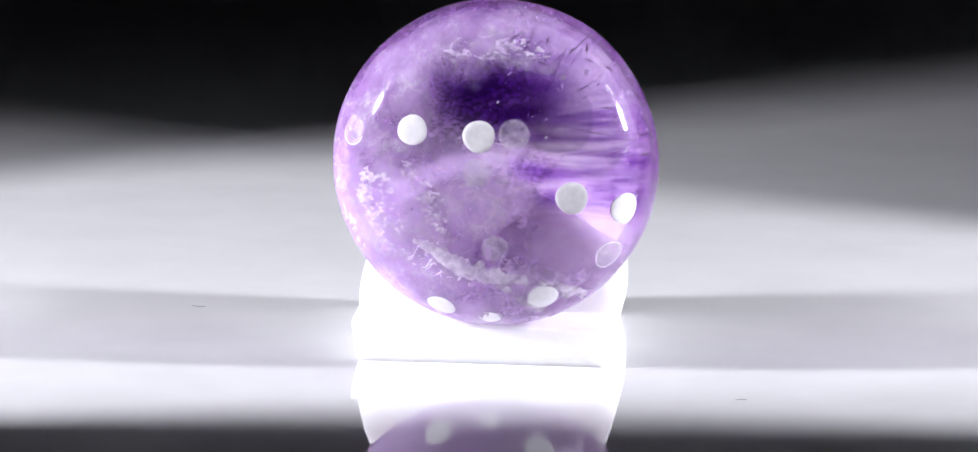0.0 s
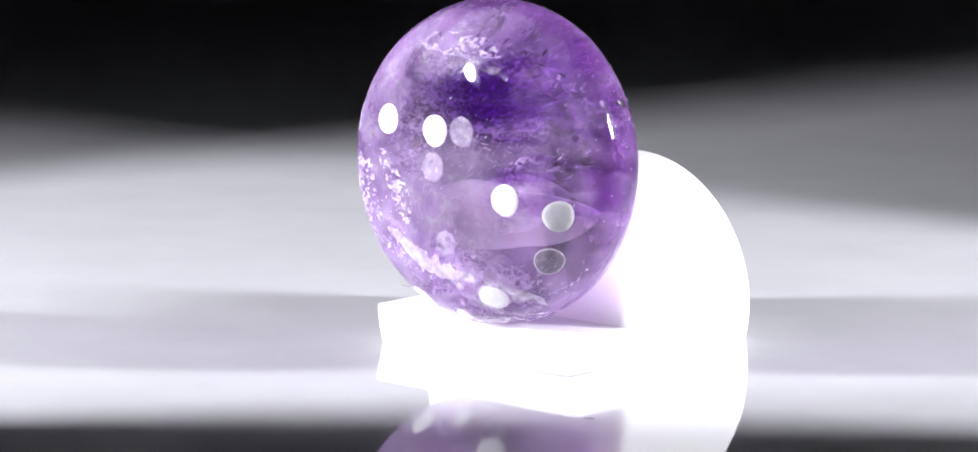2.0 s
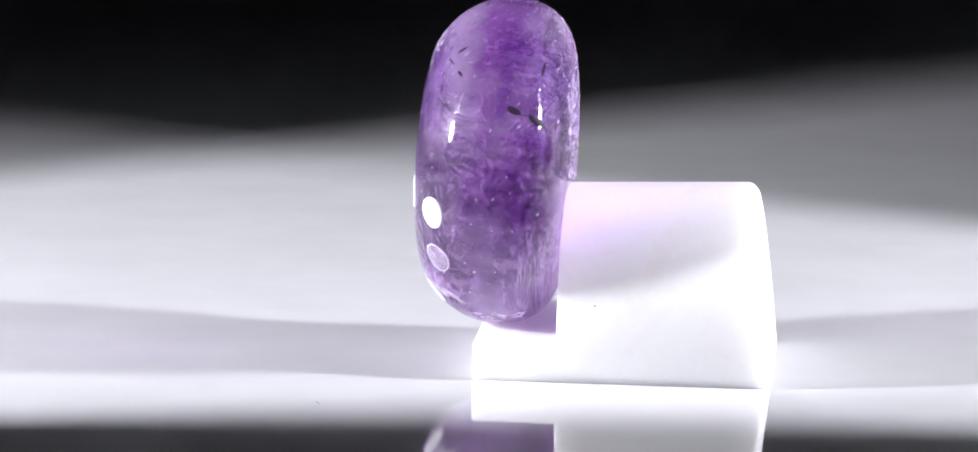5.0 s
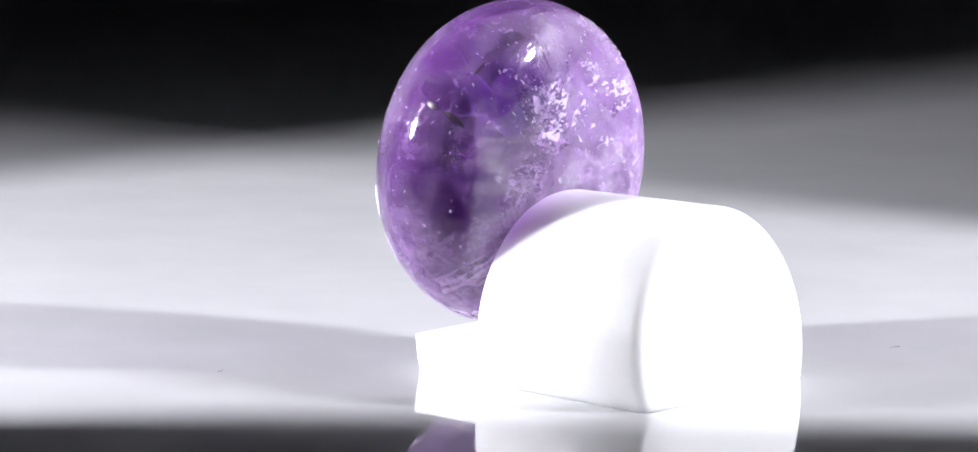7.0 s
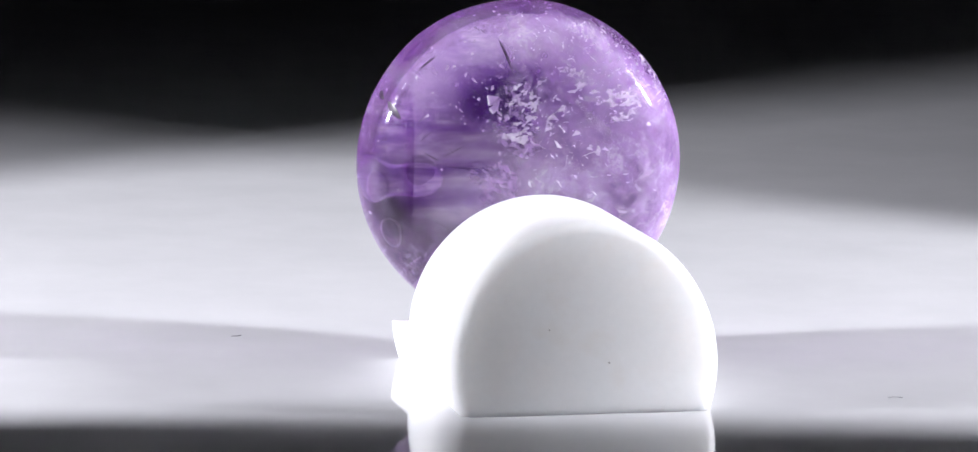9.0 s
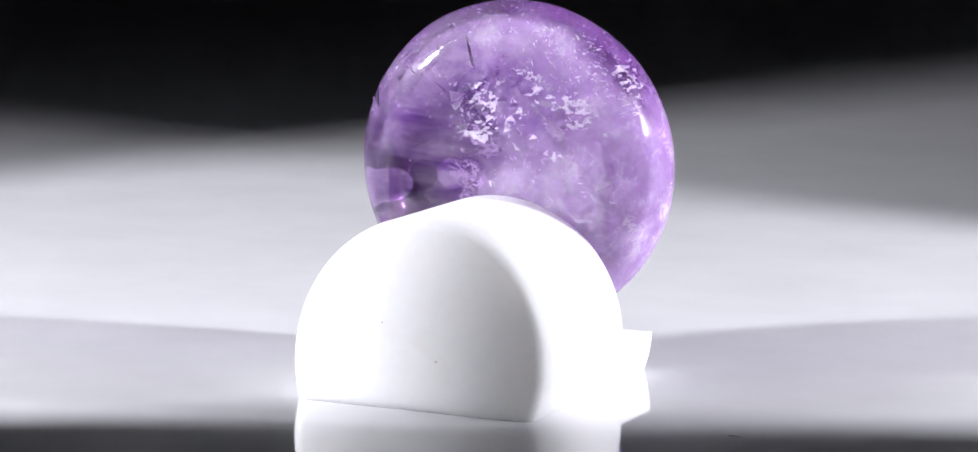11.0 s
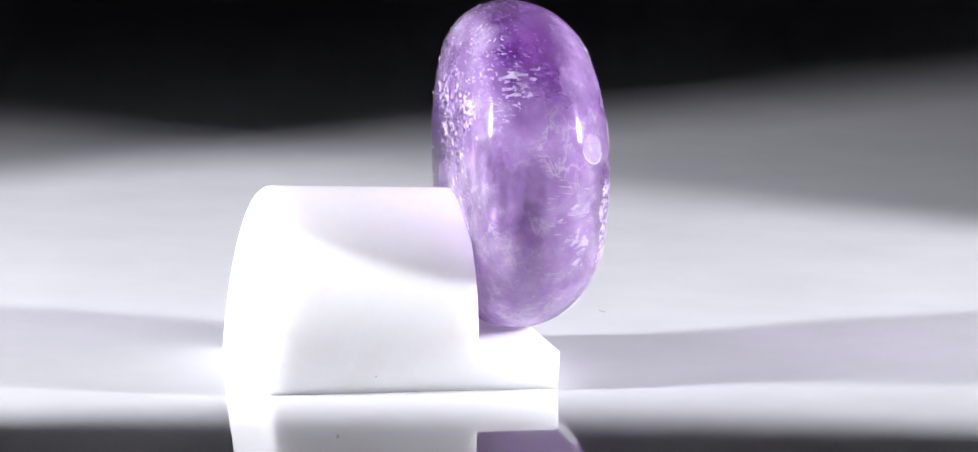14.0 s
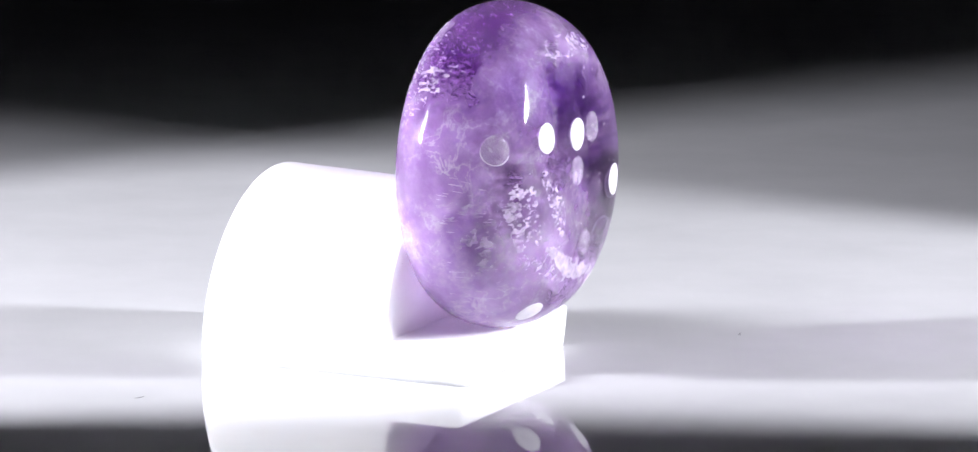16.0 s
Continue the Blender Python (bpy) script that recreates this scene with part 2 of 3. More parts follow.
def colour_zone(name, kind):
    """Purple colouring in a plane through the clear crystal, in streaks along its growth."""
    m, n, links, b = nodes_of(name)
    v = coords(n, links, 1000.0)
    warp = node(n, "ShaderNodeTexNoise", Scale=0.22, Detail=4.0, Roughness=0.6)
    links.new(v, warp.inputs["Vector"])
    shift = n.new("ShaderNodeVectorMath")
    shift.operation = "MULTIPLY_ADD"
    shift.inputs[1].default_value, shift.inputs[2].default_value = (3.2, 3.2, 2.4), (-1.6, -1.6, -1.2)
    links.new(warp.outputs["Color"], shift.inputs[0])
    at = n.new("ShaderNodeVectorMath")
    links.new(v, at.inputs[0])
    links.new(shift.outputs[0], at.inputs[1])
    axes = n.new("ShaderNodeSeparateXYZ")
    links.new(at.outputs[0], axes.inputs[0])
    strands = noise_of(n, links, coords(n, links, (60.0, 60.0, 420.0), (0, 0.16, 0), (2.0, 0.4, 1.0)), 1.0, 5.0, 0.6, 0.3)

    def lump(x, y, z, sx, sy, sz, low, high):
        d = n.new("ShaderNodeVectorMath")
        d.operation = "SUBTRACT"
        d.inputs[1].default_value = (x, y, z)
        links.new(at.outputs[0], d.inputs[0])
        q = n.new("ShaderNodeVectorMath")
        q.operation = "DIVIDE"
        q.inputs[1].default_value = (sx, sy, sz)
        links.new(d.outputs[0], q.inputs[0])
        ln = n.new("ShaderNodeVectorMath")
        ln.operation = "LENGTH"
        links.new(q.outputs[0], ln.inputs[0])
        return ramp(n, links, ln.outputs["Value"], (low, 1.0), (high, 0.0))

    if kind == "across":
        core = math_of(n, links, "MULTIPLY", lump(0.8, 0.0, 8.8, 11.0, 40.0, 5.4, 0.45, 1.0), ramp(n, links, strands, (0.30, 0.45), (0.55, 1.0)))
        fan = math_of(n, links, "MULTIPLY", lump(11.5, 0.0, 1.2, 10.5, 40.0, 10.5, 0.55, 1.0), ramp(n, links, strands, (0.46, 0.0), (0.60, 0.80)))
        wisp = math_of(n, links, "MULTIPLY", lump(7.0, 0.0, 13.5, 9.0, 40.0, 3.0, 0.3, 1.0), ramp(n, links, strands, (0.44, 0.0), (0.60, 0.5)))
        dense = math_of(n, links, "MAXIMUM", math_of(n, links, "MAXIMUM", core, fan), wisp)
        shade = (0.50, 0.27, 0.70)
    else:
        core = math_of(n, links, "MULTIPLY", lump(14.0, 5.0, -1.0, 40.0, 6.5, 13.0, 0.40, 1.0), ramp(n, links, strands, (0.36, 0.30), (0.58, 1.0)))
        crown_zone = ramp(n, links, math_of(n, links, "MULTIPLY", axes.outputs[2], 0.05), (0.58, 0.0), (0.80, 0.9))
        dense = math_of(n, links, "MAXIMUM", core, math_of(n, links, "MULTIPLY", crown_zone, ramp(n, links, strands, (0.34, 0.3), (0.6, 1.0))))
        shade = (0.58, 0.25, 0.73)
    tinted = n.new("ShaderNodeBsdfTransparent")
    links.new(mix_of(n, links, dense, (1.0, 1.0, 1.0), shade), tinted.inputs[0])
    links.new(tinted.outputs[0], n["Material Output"].inputs[0])
    return m


ZONE_ACROSS = colour_zone("purple zones across", "across")
ZONE_ALONG = colour_zone("purple zones along", "along")

# ---------- builders ----------
def link_mesh(name, bm, material, smooth=True):
    me = bpy.data.meshes.new(name)
    bm.normal_update()
    for e in bm.edges:
        if len(e.link_faces) == 2 and e.calc_face_angle(0) > 0.6:
            e.smooth = False
    bm.to_mesh(me)
    bm.free()
    me.materials.append(material)
    for p in me.polygons:
        p.use_smooth = smooth
    return new(name, me)


def part(name, bm, material, parent, label="", smooth=True):
    ob = link_mesh(name, bm, material, smooth)
    ob.parent = parent
    return tagged(ob, label) if label else ob


def box(bm, x0, x1, y0, y1, z0, z1, bevel=0.0):
    r = bmesh.ops.create_cube(bm, size=1.0, matrix=Matrix.Translation(((x0 + x1) / 2, (y0 + y1) / 2, (z0 + z1) / 2)) @ Matrix.Diagonal((x1 - x0, y1 - y0, z1 - z0, 1)))
    if bevel:
        edges = list({e for v in r["verts"] for e in v.link_edges})
        bmesh.ops.bevel(bm, geom=edges, offset=bevel, segments=3, affect="EDGES", profile=0.5)
    return bm


def loft(bm, rings, caps=(True, True)):
    made = [[bm.verts.new(p) for p in ring] for ring in rings]
    for a, b in zip(made, made[1:]):
        for i in range(len(a)):
            j = (i + 1) % len(a)
            bm.faces.new((a[i], a[j], b[j], b[i]))
    if caps[0]:
        bm.faces.new(made[0][::-1])
    if caps[1]:
        bm.faces.new(made[-1])


# ---------- the dark studio ----------
def studio():
    table = link_mesh("table_top", box(bmesh.new(), -0.8, 0.8, -0.62, 0.98, -0.012, 0.0, 0.002), ACRYLIC, False)
    tagged(table, "glossy white acrylic table top in a pool of light", "table top", kind="structure")
    for name, dims in (("floor", (-2, 2, -2, 2, -0.80, -0.75)), ("ceiling", (-2, 2, -2, 2, 1.75, 1.80)),
                       ("wall_north", (-2, 2, 2, 2.05, -0.75, 1.75)), ("wall_south", (-2, 2, -2.05, -2, -0.75, 1.75)),
                       ("wall_west", (-2.05, -2, -2, 2, -0.75, 1.75)), ("wall_east", (2, 2.05, -2, 2, -0.75, 1.75))):
        tagged(link_mesh(name, box(bmesh.new(), *dims), DARK_WALL, False), "unlit dark studio surface round the table", kind="structure")


# lamp heads with barn doors, beside the table's lit part
def studio_lamp(side):
    lamp = new("studio_lamp")
    lamp.matrix_world = pose(side * LAMP_X, LAMP_Y[side], 0)
    tagged(lamp, "small black studio lamp with barn doors", "lamp", "lamps beside the stand")
    turn = look((0, 0, LAMP_Z), (-side * (LAMP_X - LAMP_AIM[0]), LAMP_AIM[1] - LAMP_Y[side], LAMP_AIM[2]))
    bm = box(bmesh.new(), -0.028, 0.028, -0.049, 0.133, 0.007, 0.052, 0.003)
    bmesh.ops.transform(bm, matrix=turn, verts=bm.verts)
    part("housing", bm, BLACK_METAL, lamp)
    bm = bmesh.new()
    for i in range(3):
        for j in range(7):
            x, y = (i - 1) * 0.0175, 0.051 + j * 0.0114
            box(bm, x - 0.0019, x + 0.0019, y - 0.0033, y + 0.0033, 0.0035, 0.007)
    bmesh.ops.transform(bm, matrix=turn, verts=bm.verts)
    part("led_rows", bm, LED, lamp, "rows of small white diodes", False)
    bm = bmesh.new()
    box(bm, -0.005, 0.005, -0.005, 0.005, 0.006, LAMP_Z - 0.035)
    box(bm, -0.05, 0.05, -0.05, 0.05, 0.0, 0.006, 0.002)
    bmesh.ops.translate(bm, verts=bm.verts, vec=(side * 0.038, -0.014, 0))
    part("foot", bm, BLACK_METAL, lamp)
    # each door runs from the lamp's edge to its free end: start and end in plan, seen from the lamp
    near_end, far_end = ((0.24, 0.0430), (0.180, 0.1370)) if side < 0 else ((0.24, 0.0098), (0.200, 0.1000))
    for start, end in (((0.0105, -0.021), near_end), ((-0.007, 0.021), far_end)):
        d = Vector((end[0] - start[0], end[1] - start[1], 0))
        bm = box(bmesh.new(), 0, d.length, -0.0006, 0.0006, 0.05, 0.33)
        m = Matrix.Translation((start[0], start[1], 0)) @ pose(0, 0, 0, 0, 0, math.degrees(math.atan2(d.y, d.x)))
        if side > 0:
            m = Matrix.Diagonal((-1, 1, 1, 1)) @ m
        bmesh.ops.transform(bm, matrix=m, verts=bm.verts)
        if side > 0:
            bmesh.ops.reverse_faces(bm, faces=bm.faces)
        part("barn_door", bm, BLACK_METAL, lamp, smooth=False)
    return lamp


# ---------- the stand ----------
ROUND, RISE = 0.018, 0.0063         # radius of the stand's section and height of its centre
LEDGE, FRONT, STEP, BACK = 0.0055, -0.0084, 0.0029, 0.0317


def arc(low, high, inset, n):
    """Points of the section's right side from one height to another, drawn in by inset."""
    r = ROUND - inset
    a, b = (math.asin(max(-1.0, min(1.0, (h - RISE) / r))) for h in (low, high))
    return [(r * math.cos(a + (b - a) * i / n), RISE + r * math.sin(a + (b - a) * i / n)) for i in range(n + 1)]


def display_stand():
    """A circle cut flat below and drawn out; its front is cut down to a ledge."""
    stand = new("display_stand")
    tagged(stand, "white translucent half-round display stand with a low front ledge", "display stand")
    bm = bmesh.new()
    full = ROUND + RISE

    def put(x, y, z):
        y0 = y
        y -= 0.0028 * z / full if y > 0.01 else 0
        if z > LEDGE and y0 >= STEP:
            # the top rises a little towards the back
            z += (z - LEDGE) / (full - LEDGE) * (0.0002 + 0.0008 * (y0 - STEP) / (BACK - STEP))
        return bm.verts.new(Vector((x, y, z - 0.00005)) - AXIS)

    rings = [(FRONT, 0.0005), (FRONT + 0.00015, 0.0002), (FRONT + 0.0005, 0.0), (STEP, 0.0)]
    rings += [(BACK - 0.0016 + 0.0016 * math.sin(i / 6 * math.pi / 2), 0.0016 * (1 - math.cos(i / 6 * math.pi / 2))) for i in range(7)]
    right, left, top = [], [], []
    for y, inset in rings:
        lower = arc(0.0, LEDGE - (inset if y < STEP else 0), inset, 8)
        right.append([put(x, y, z) for x, z in lower])
        left.append([put(-x, y, z) for x, z in lower])
        if y >= STEP:
            upper = arc(LEDGE, full - inset, inset, 40)[1:]
            pts = upper + [(-x, z) for x, z in reversed(upper[:-1])]
            top.append([right[-1][-1]] + [put(x, y, z) for x, z in pts] + [left[-1][-1]])
    for k in range(len(rings) - 1):
        for i in range(8):
            bm.faces.new((right[k][i], right[k + 1][i], right[k + 1][i + 1], right[k][i + 1]))
            bm.faces.new((left[k][i + 1], left[k + 1][i + 1], left[k + 1][i], left[k][i]))
        bm.faces.new((right[k][0], left[k][0], left[k + 1][0], right[k + 1][0]))
        if rings[k + 1][0] <= STEP:
            bm.faces.new((right[k][-1], right[k + 1][-1], left[k + 1][-1], left[k][-1]))
    for a, b in zip(top, top[1:]):
        for i in range(len(a) - 1):
            bm.faces.new((a[i], b[i], b[i + 1], a[i + 1]))
    bm.faces.new(right[0] + left[0][::-1])
    bm.faces.new(top[0])
    bm.faces.new([*right[-1][:-1], *top[-1], *left[-1][-2::-1]][::-1])
    bmesh.ops.recalc_face_normals(bm, faces=bm.faces)
    part("block", bm, PLASTER, stand)
    return stand


# ---------- the stone ----------
RS = 0.0224
FRONT_HALF, BACK_HALF = (0.0114, 4.4, 1.7), (0.0089, 6.5, 2.1)    # depth, fullness of edge, fullness of face
CENTRE = Vector((0.0013, -0.0057, LEDGE + RS - 0.0003))


def half(y):
    return FRONT_HALF if y < 0 else BACK_HALF


def depth_at(r, face):
    """How far the face lies from the rim's plane, r off the middle; signed."""
    hs, qs, ns = half(face)
    return face * hs * max(0.0, 1 - min(1.0, r / RS) ** qs) ** (1 / ns)



def on_stone(p, grow=1.0):
    """The point of the stone's surface in the direction p from its middle."""
    p = Vector(p)
    lo, hi = 0.0, 10.0
    u = p.normalized() * RS
    hs, qs, ns = half(p.y)
    for _ in range(32):
        s = (lo + hi) / 2
        q = u * s
        f = (abs(q.y) / hs) ** ns + (math.hypot(q.x, q.z) / RS) ** qs
        lo, hi = (s, hi) if f < 1 else (lo, s)
    return u * lo * grow


def stone_shape(k=1.0, rings=140, segs=160, rough=0.00025):
    bm = bmesh.new()
    made = []
    for i in range(1, rings):
        u = math.pi * (i / rings - 0.5)
        # closer steps towards the two faces
        hs, qs, ns = half(u)
        y, r = math.copysign(hs * abs(math.sin(u)) ** (2 / ns), u), RS * max(1e-6, math.cos(u) ** 2) ** (1 / qs)
        ring = []
        for j in range(segs):
            a = 2 * math.pi * j / segs
            p = Vector((r * math.cos(a), y, r * math.sin(a))) * k
            p *= 1 + rough / RS * noise.noise(p * 70)
            ring.append(bm.verts.new(p))
        made.append(ring)
    for a, b in zip(made, made[1:]):
        for j in range(segs):
            bm.faces.new((a[j], b[j], b[(j + 1) % segs], a[(j + 1) % segs]))
    for ring, y in ((made[0], -FRONT_HALF[0] * k), (made[-1], BACK_HALF[0] * k)):
        # the flat of each face, in shrinking rings
        last = ring
        for f in (0.66, 0.33):
            nxt = []
            for v in ring:
                q = Vector((v.co.x * f, 0, v.co.z * f))
                q.y = k * depth_at(math.hypot(q.x, q.z) / k, math.copysign(1, y))
                nxt.append(bm.verts.new(q))
            for j in range(segs):
                jj = (j + 1) % segs
                bm.faces.new((last[j], last[jj], nxt[jj], nxt[j]) if y < 0 else (last[jj], last[j], nxt[j], nxt[jj]))
            last = nxt
        tip = bm.verts.new((0, y, 0))
        for j in range(segs):
            jj = (j + 1) % segs
            bm.faces.new((last[j], last[jj], tip) if y < 0 else (last[jj], last[j], tip))
    bmesh.ops.recalc_face_normals(bm, faces=bm.faces)
    return bm


def inlay(p, radius, rim=False):
    """A filled round hole; p: its middle, on the stone's surface or under it."""
    c = Vector(p)
    skin = on_stone(c)
    hs, qs, ns = half(skin.y)
    nrm = Vector((0, math.copysign(ns * abs(skin.y / hs) ** (ns - 1) / hs, skin.y), 0))
    r = math.hypot(skin.x, skin.z)
    if r > 1e-6:
        k = qs * (r / RS) ** (qs - 1) / RS / r
        nrm += Vector((skin.x * k, 0, skin.z * k))
    nrm.normalize()
    sunk = c.length / skin.length
    t1 = nrm.orthogonal().normalized()
    t2 = nrm.cross(t1)
    bm = bmesh.new()
    rings = []
    steps = ((-0.0003, 1.0), (0.00006, 1.01), (0.00007, 0.98), (0.00006, 0.95), (-0.0003, 0.95), (-0.0003, 1.0))
    for depth, f in steps if rim else ((-0.0004, 0.15), (-0.0004, 0.5), (-0.0004, 0.8), (-0.0003, 0.95), (-0.0001, 1.0), (0.00004, 1.0), (0.00010, 0.94), (0.00012, 0.7), (0.00012, 0.4), (0.00012, 0.12)):
        ring = []
        for i in range(28):
            a = 2 * math.pi * i / 28
            w = radius * f * (1 + 0.02 * math.sin(3 * a + p[0] * 900))
            q = on_stone(c + t1 * (w * math.cos(a)) + t2 * (w * math.sin(a)), sunk)
            ring.append(q + nrm * depth)
        rings.append(ring)
    loft(bm, rings, (not rim, not rim))
    return bm


def veil(centre, across, up, wide, high, seed, n=26, crumple=0.0012, ragged=0.35, skin=False):
    """A crumpled fracture sheet inside the stone, with a torn outline."""
    centre, across, up = Vector(centre), Vector(across).normalized(), Vector(up).normalized()
    nrm = across.cross(up)
    bm = bmesh.new()
    grid = {}
    for i in range(n + 1):
        for j in range(n + 1):
            u, v = i / n * 2 - 1, j / n * 2 - 1
            p = centre + across * (u * wide) + up * (v * high)
            w = p * 260 + Vector((seed * 7.3, 0, seed * 3.1))
            p = p + nrm * (crumple * (noise.noise(w) + 0.5 * noise.noise(w * 2.7))) + up * (0.0008 * noise.noise(w * 0.6))
            edge = u * u + v * v + ragged * 2 * noise.noise(w * 1.3)
            q = on_stone(p)
            if skin:
                p = q * (1.0012 + 0.0020 * max(-1, min(1, 1.6 * noise.noise(w * 2.1))))
            if edge < 0.9 and (skin or p.length < q.length * 0.95):
                grid[i, j] = bm.verts.new(p)
    for i in range(n):
        for j in range(n):
            k = [(i, j), (i + 1, j), (i + 1, j + 1), (i, j + 1)]
            if all(c in grid for c in k):
                bm.faces.new([grid[c] for c in k])
    bmesh.ops.delete(bm, geom=[v for v in bm.verts if not v.link_faces], context="VERTS")
    return bm


def vein(face, path, seed, n=70, m=9):
    """A pale ragged strip on the stone's surface along a path."""
    bm = bmesh.new()
    rows = []
    for i in range(n + 1):
        u = i / n * (len(path) - 1)
        k = min(int(u), len(path) - 2)
        f = u - k
        f = f * f * (3 - 2 * f)
        (x0, z0, w0), (x1, z1, w1) = path[k], path[k + 1]
        x, z, w = x0 + (x1 - x0) * (u - k), z0 + (z1 - z0) * (u - k), w0 + (w1 - w0) * f
        dx, dz = x1 - x0, z1 - z0
        d = math.hypot(dx, dz)
        row = []
        for j in range(m + 1):
            v = j / m * 2 - 1
            tear = 0.75 + 0.55 * noise.noise(Vector((i * 0.35, seed * 5.1 + (9 if v > 0 else 0), 0))) + 0.3 * noise.noise(Vector((i * 1.3, seed * 2.3 + (4 if v > 0 else 0), 3)))
            o = v * w * max(0.1, tear)
            px, pz = x - dz / d * o, z + dx / d * o
            p = on_stone((px, depth_at(min(0.985 * RS, math.hypot(px, pz)), face), pz))
            lift = 0.00003 + 0.00010 * (1 - abs(v)) + 0.00006 * noise.noise(p * 900)
            row.append(bm.verts.new(p + p.normalized() * lift))
        rows.append(row)
    for a, b in zip(rows, rows[1:]):
        for j in range(m):
            bm.faces.new((a[j], a[j + 1], b[j + 1], b[j]))
    return bm


def flecks(clusters, rng):
    """Tiny bright crystal faces in clusters."""
    bm = bmesh.new()
    for centre, spread, count, size in clusters:
        for _ in range(int(count * 1.7)):
            p = Vector(centre) + Vector([rng.gauss(0, s) for s in spread])
            q = on_stone(p)
            # most of them lie close under the polished skin
            if rng.random() < 0.75:
                p = q * (rng.uniform(0.998, 1.004) if size > 0.00085 else rng.uniform(0.994, 1.000))
            elif p.length > q.length * 0.95:
                continue
            a = Vector([rng.gauss(0, 1) for _ in range(3)]).normalized()
            b = a.orthogonal().normalized()
            c = a.cross(b)
            k = size * 1.35 * rng.random() ** 2.6 + 0.00005
            pts = [p + b * (k * rng.uniform(0.6, 1.6) * math.cos(t)) + c * (k * rng.uniform(0.2, 0.7) * math.sin(t)) for t in (0.2, 1.5, 2.9, 4.4)]
            most_out = 0.00012 if abs(q.y) > half(q.y)[0] * 0.88 else 0.00002
            pts = [t if t.length < on_stone(t).length + most_out else t.normalized() * (on_stone(t).length + most_out) for t in pts]
            bm.faces.new([bm.verts.new(q) for q in pts])
    # thin parallel growth lines on the pale rim
    for _ in range(90):
        a = rng.gauss(math.radians(188), math.radians(20))
        c = Vector((math.cos(a) * RS, rng.gauss(0, 0.0040), math.sin(a) * RS))
        run, tilt, w = rng.uniform(0.0005, 0.0022), rng.gauss(0.16, 0.05), rng.uniform(0.00003, 0.00007)
        strip = []
        for k in range(5):
            u = k / 4 - 0.5
            p = c + Vector((0, u * run, u * run * tilt))
            e = w * (1 - 3 * u * u) * 0.8
            strip.append([bm.verts.new(on_stone(p + Vector((0, 0, d)), 1.002)) for d in (-e, e)])
        for g, h in zip(strip, strip[1:]):
            bm.faces.new((g[0], g[1], h[1], h[0]))
    return bm


def zone_sheet(middle, across, up, seed, n=40):
    """A gently waved plane through the stone, ending a little under its skin."""
    middle, across, up = Vector(middle), Vector(across), Vector(up)
    nrm = across.cross(up)
    bm = bmesh.new()
    rings = []
    for i in range(1, 13):
        ring = []
        for j in range(n):
            a = 2 * math.pi * j / n
            way = across * math.cos(a) + up * math.sin(a)
            lo, hi = 0.0, 2 * RS
            for _ in range(24):
                d = (lo + hi) / 2
                p = middle + way * d
                lo, hi = (d, hi) if p.length < on_stone(p).length * 0.94 else (lo, d)
            p = middle + way * (lo * i / 12)
            ring.append(p + nrm * (0.0007 * (1 - (i / 12) ** 2) * noise.noise(p * 150 + Vector((seed * 3.1, 0, 0)))))
        rings.append(ring)
    loft(bm, rings, (True, False))
    return bm


def needle(p, way, length, thick):
    p, way = Vector(p), Vector(way).normalized()
    p = on_stone(p, 0.994)
    way = (way - p.normalized() * way.dot(p.normalized())).normalized()
    a = way.cross(p.normalized())
    b = p.normalized() * 0.3            # flattened along the skin
    bm = bmesh.new()
    rings = []
    for f, w in ((-1, 0.2), (-0.6, 0.8), (0.1, 1.0), (0.7, 0.6), (1, 0.15)):
        rings.append([on_stone(p + way * (f * length / 2), 0.994) + (a * math.cos(t) + b * math.sin(t)) * (thick * w) for t in (0, 1.26, 2.5, 3.8, 5.0)])
    loft(bm, rings)
    return bm


# white filled pits: across and up on the front face, radius
DOTS = [(-0.0104, 0.0055, 0.0021), (-0.0013, 0.0049, 0.0022), (0.0115, -0.0031, 0.0022),
        (0.0184, -0.0047, 0.0022), (0.0074, -0.0172, 0.0024), (-0.0064, -0.0191, 0.0021), (0.0, -0.0204, 0.0019)]
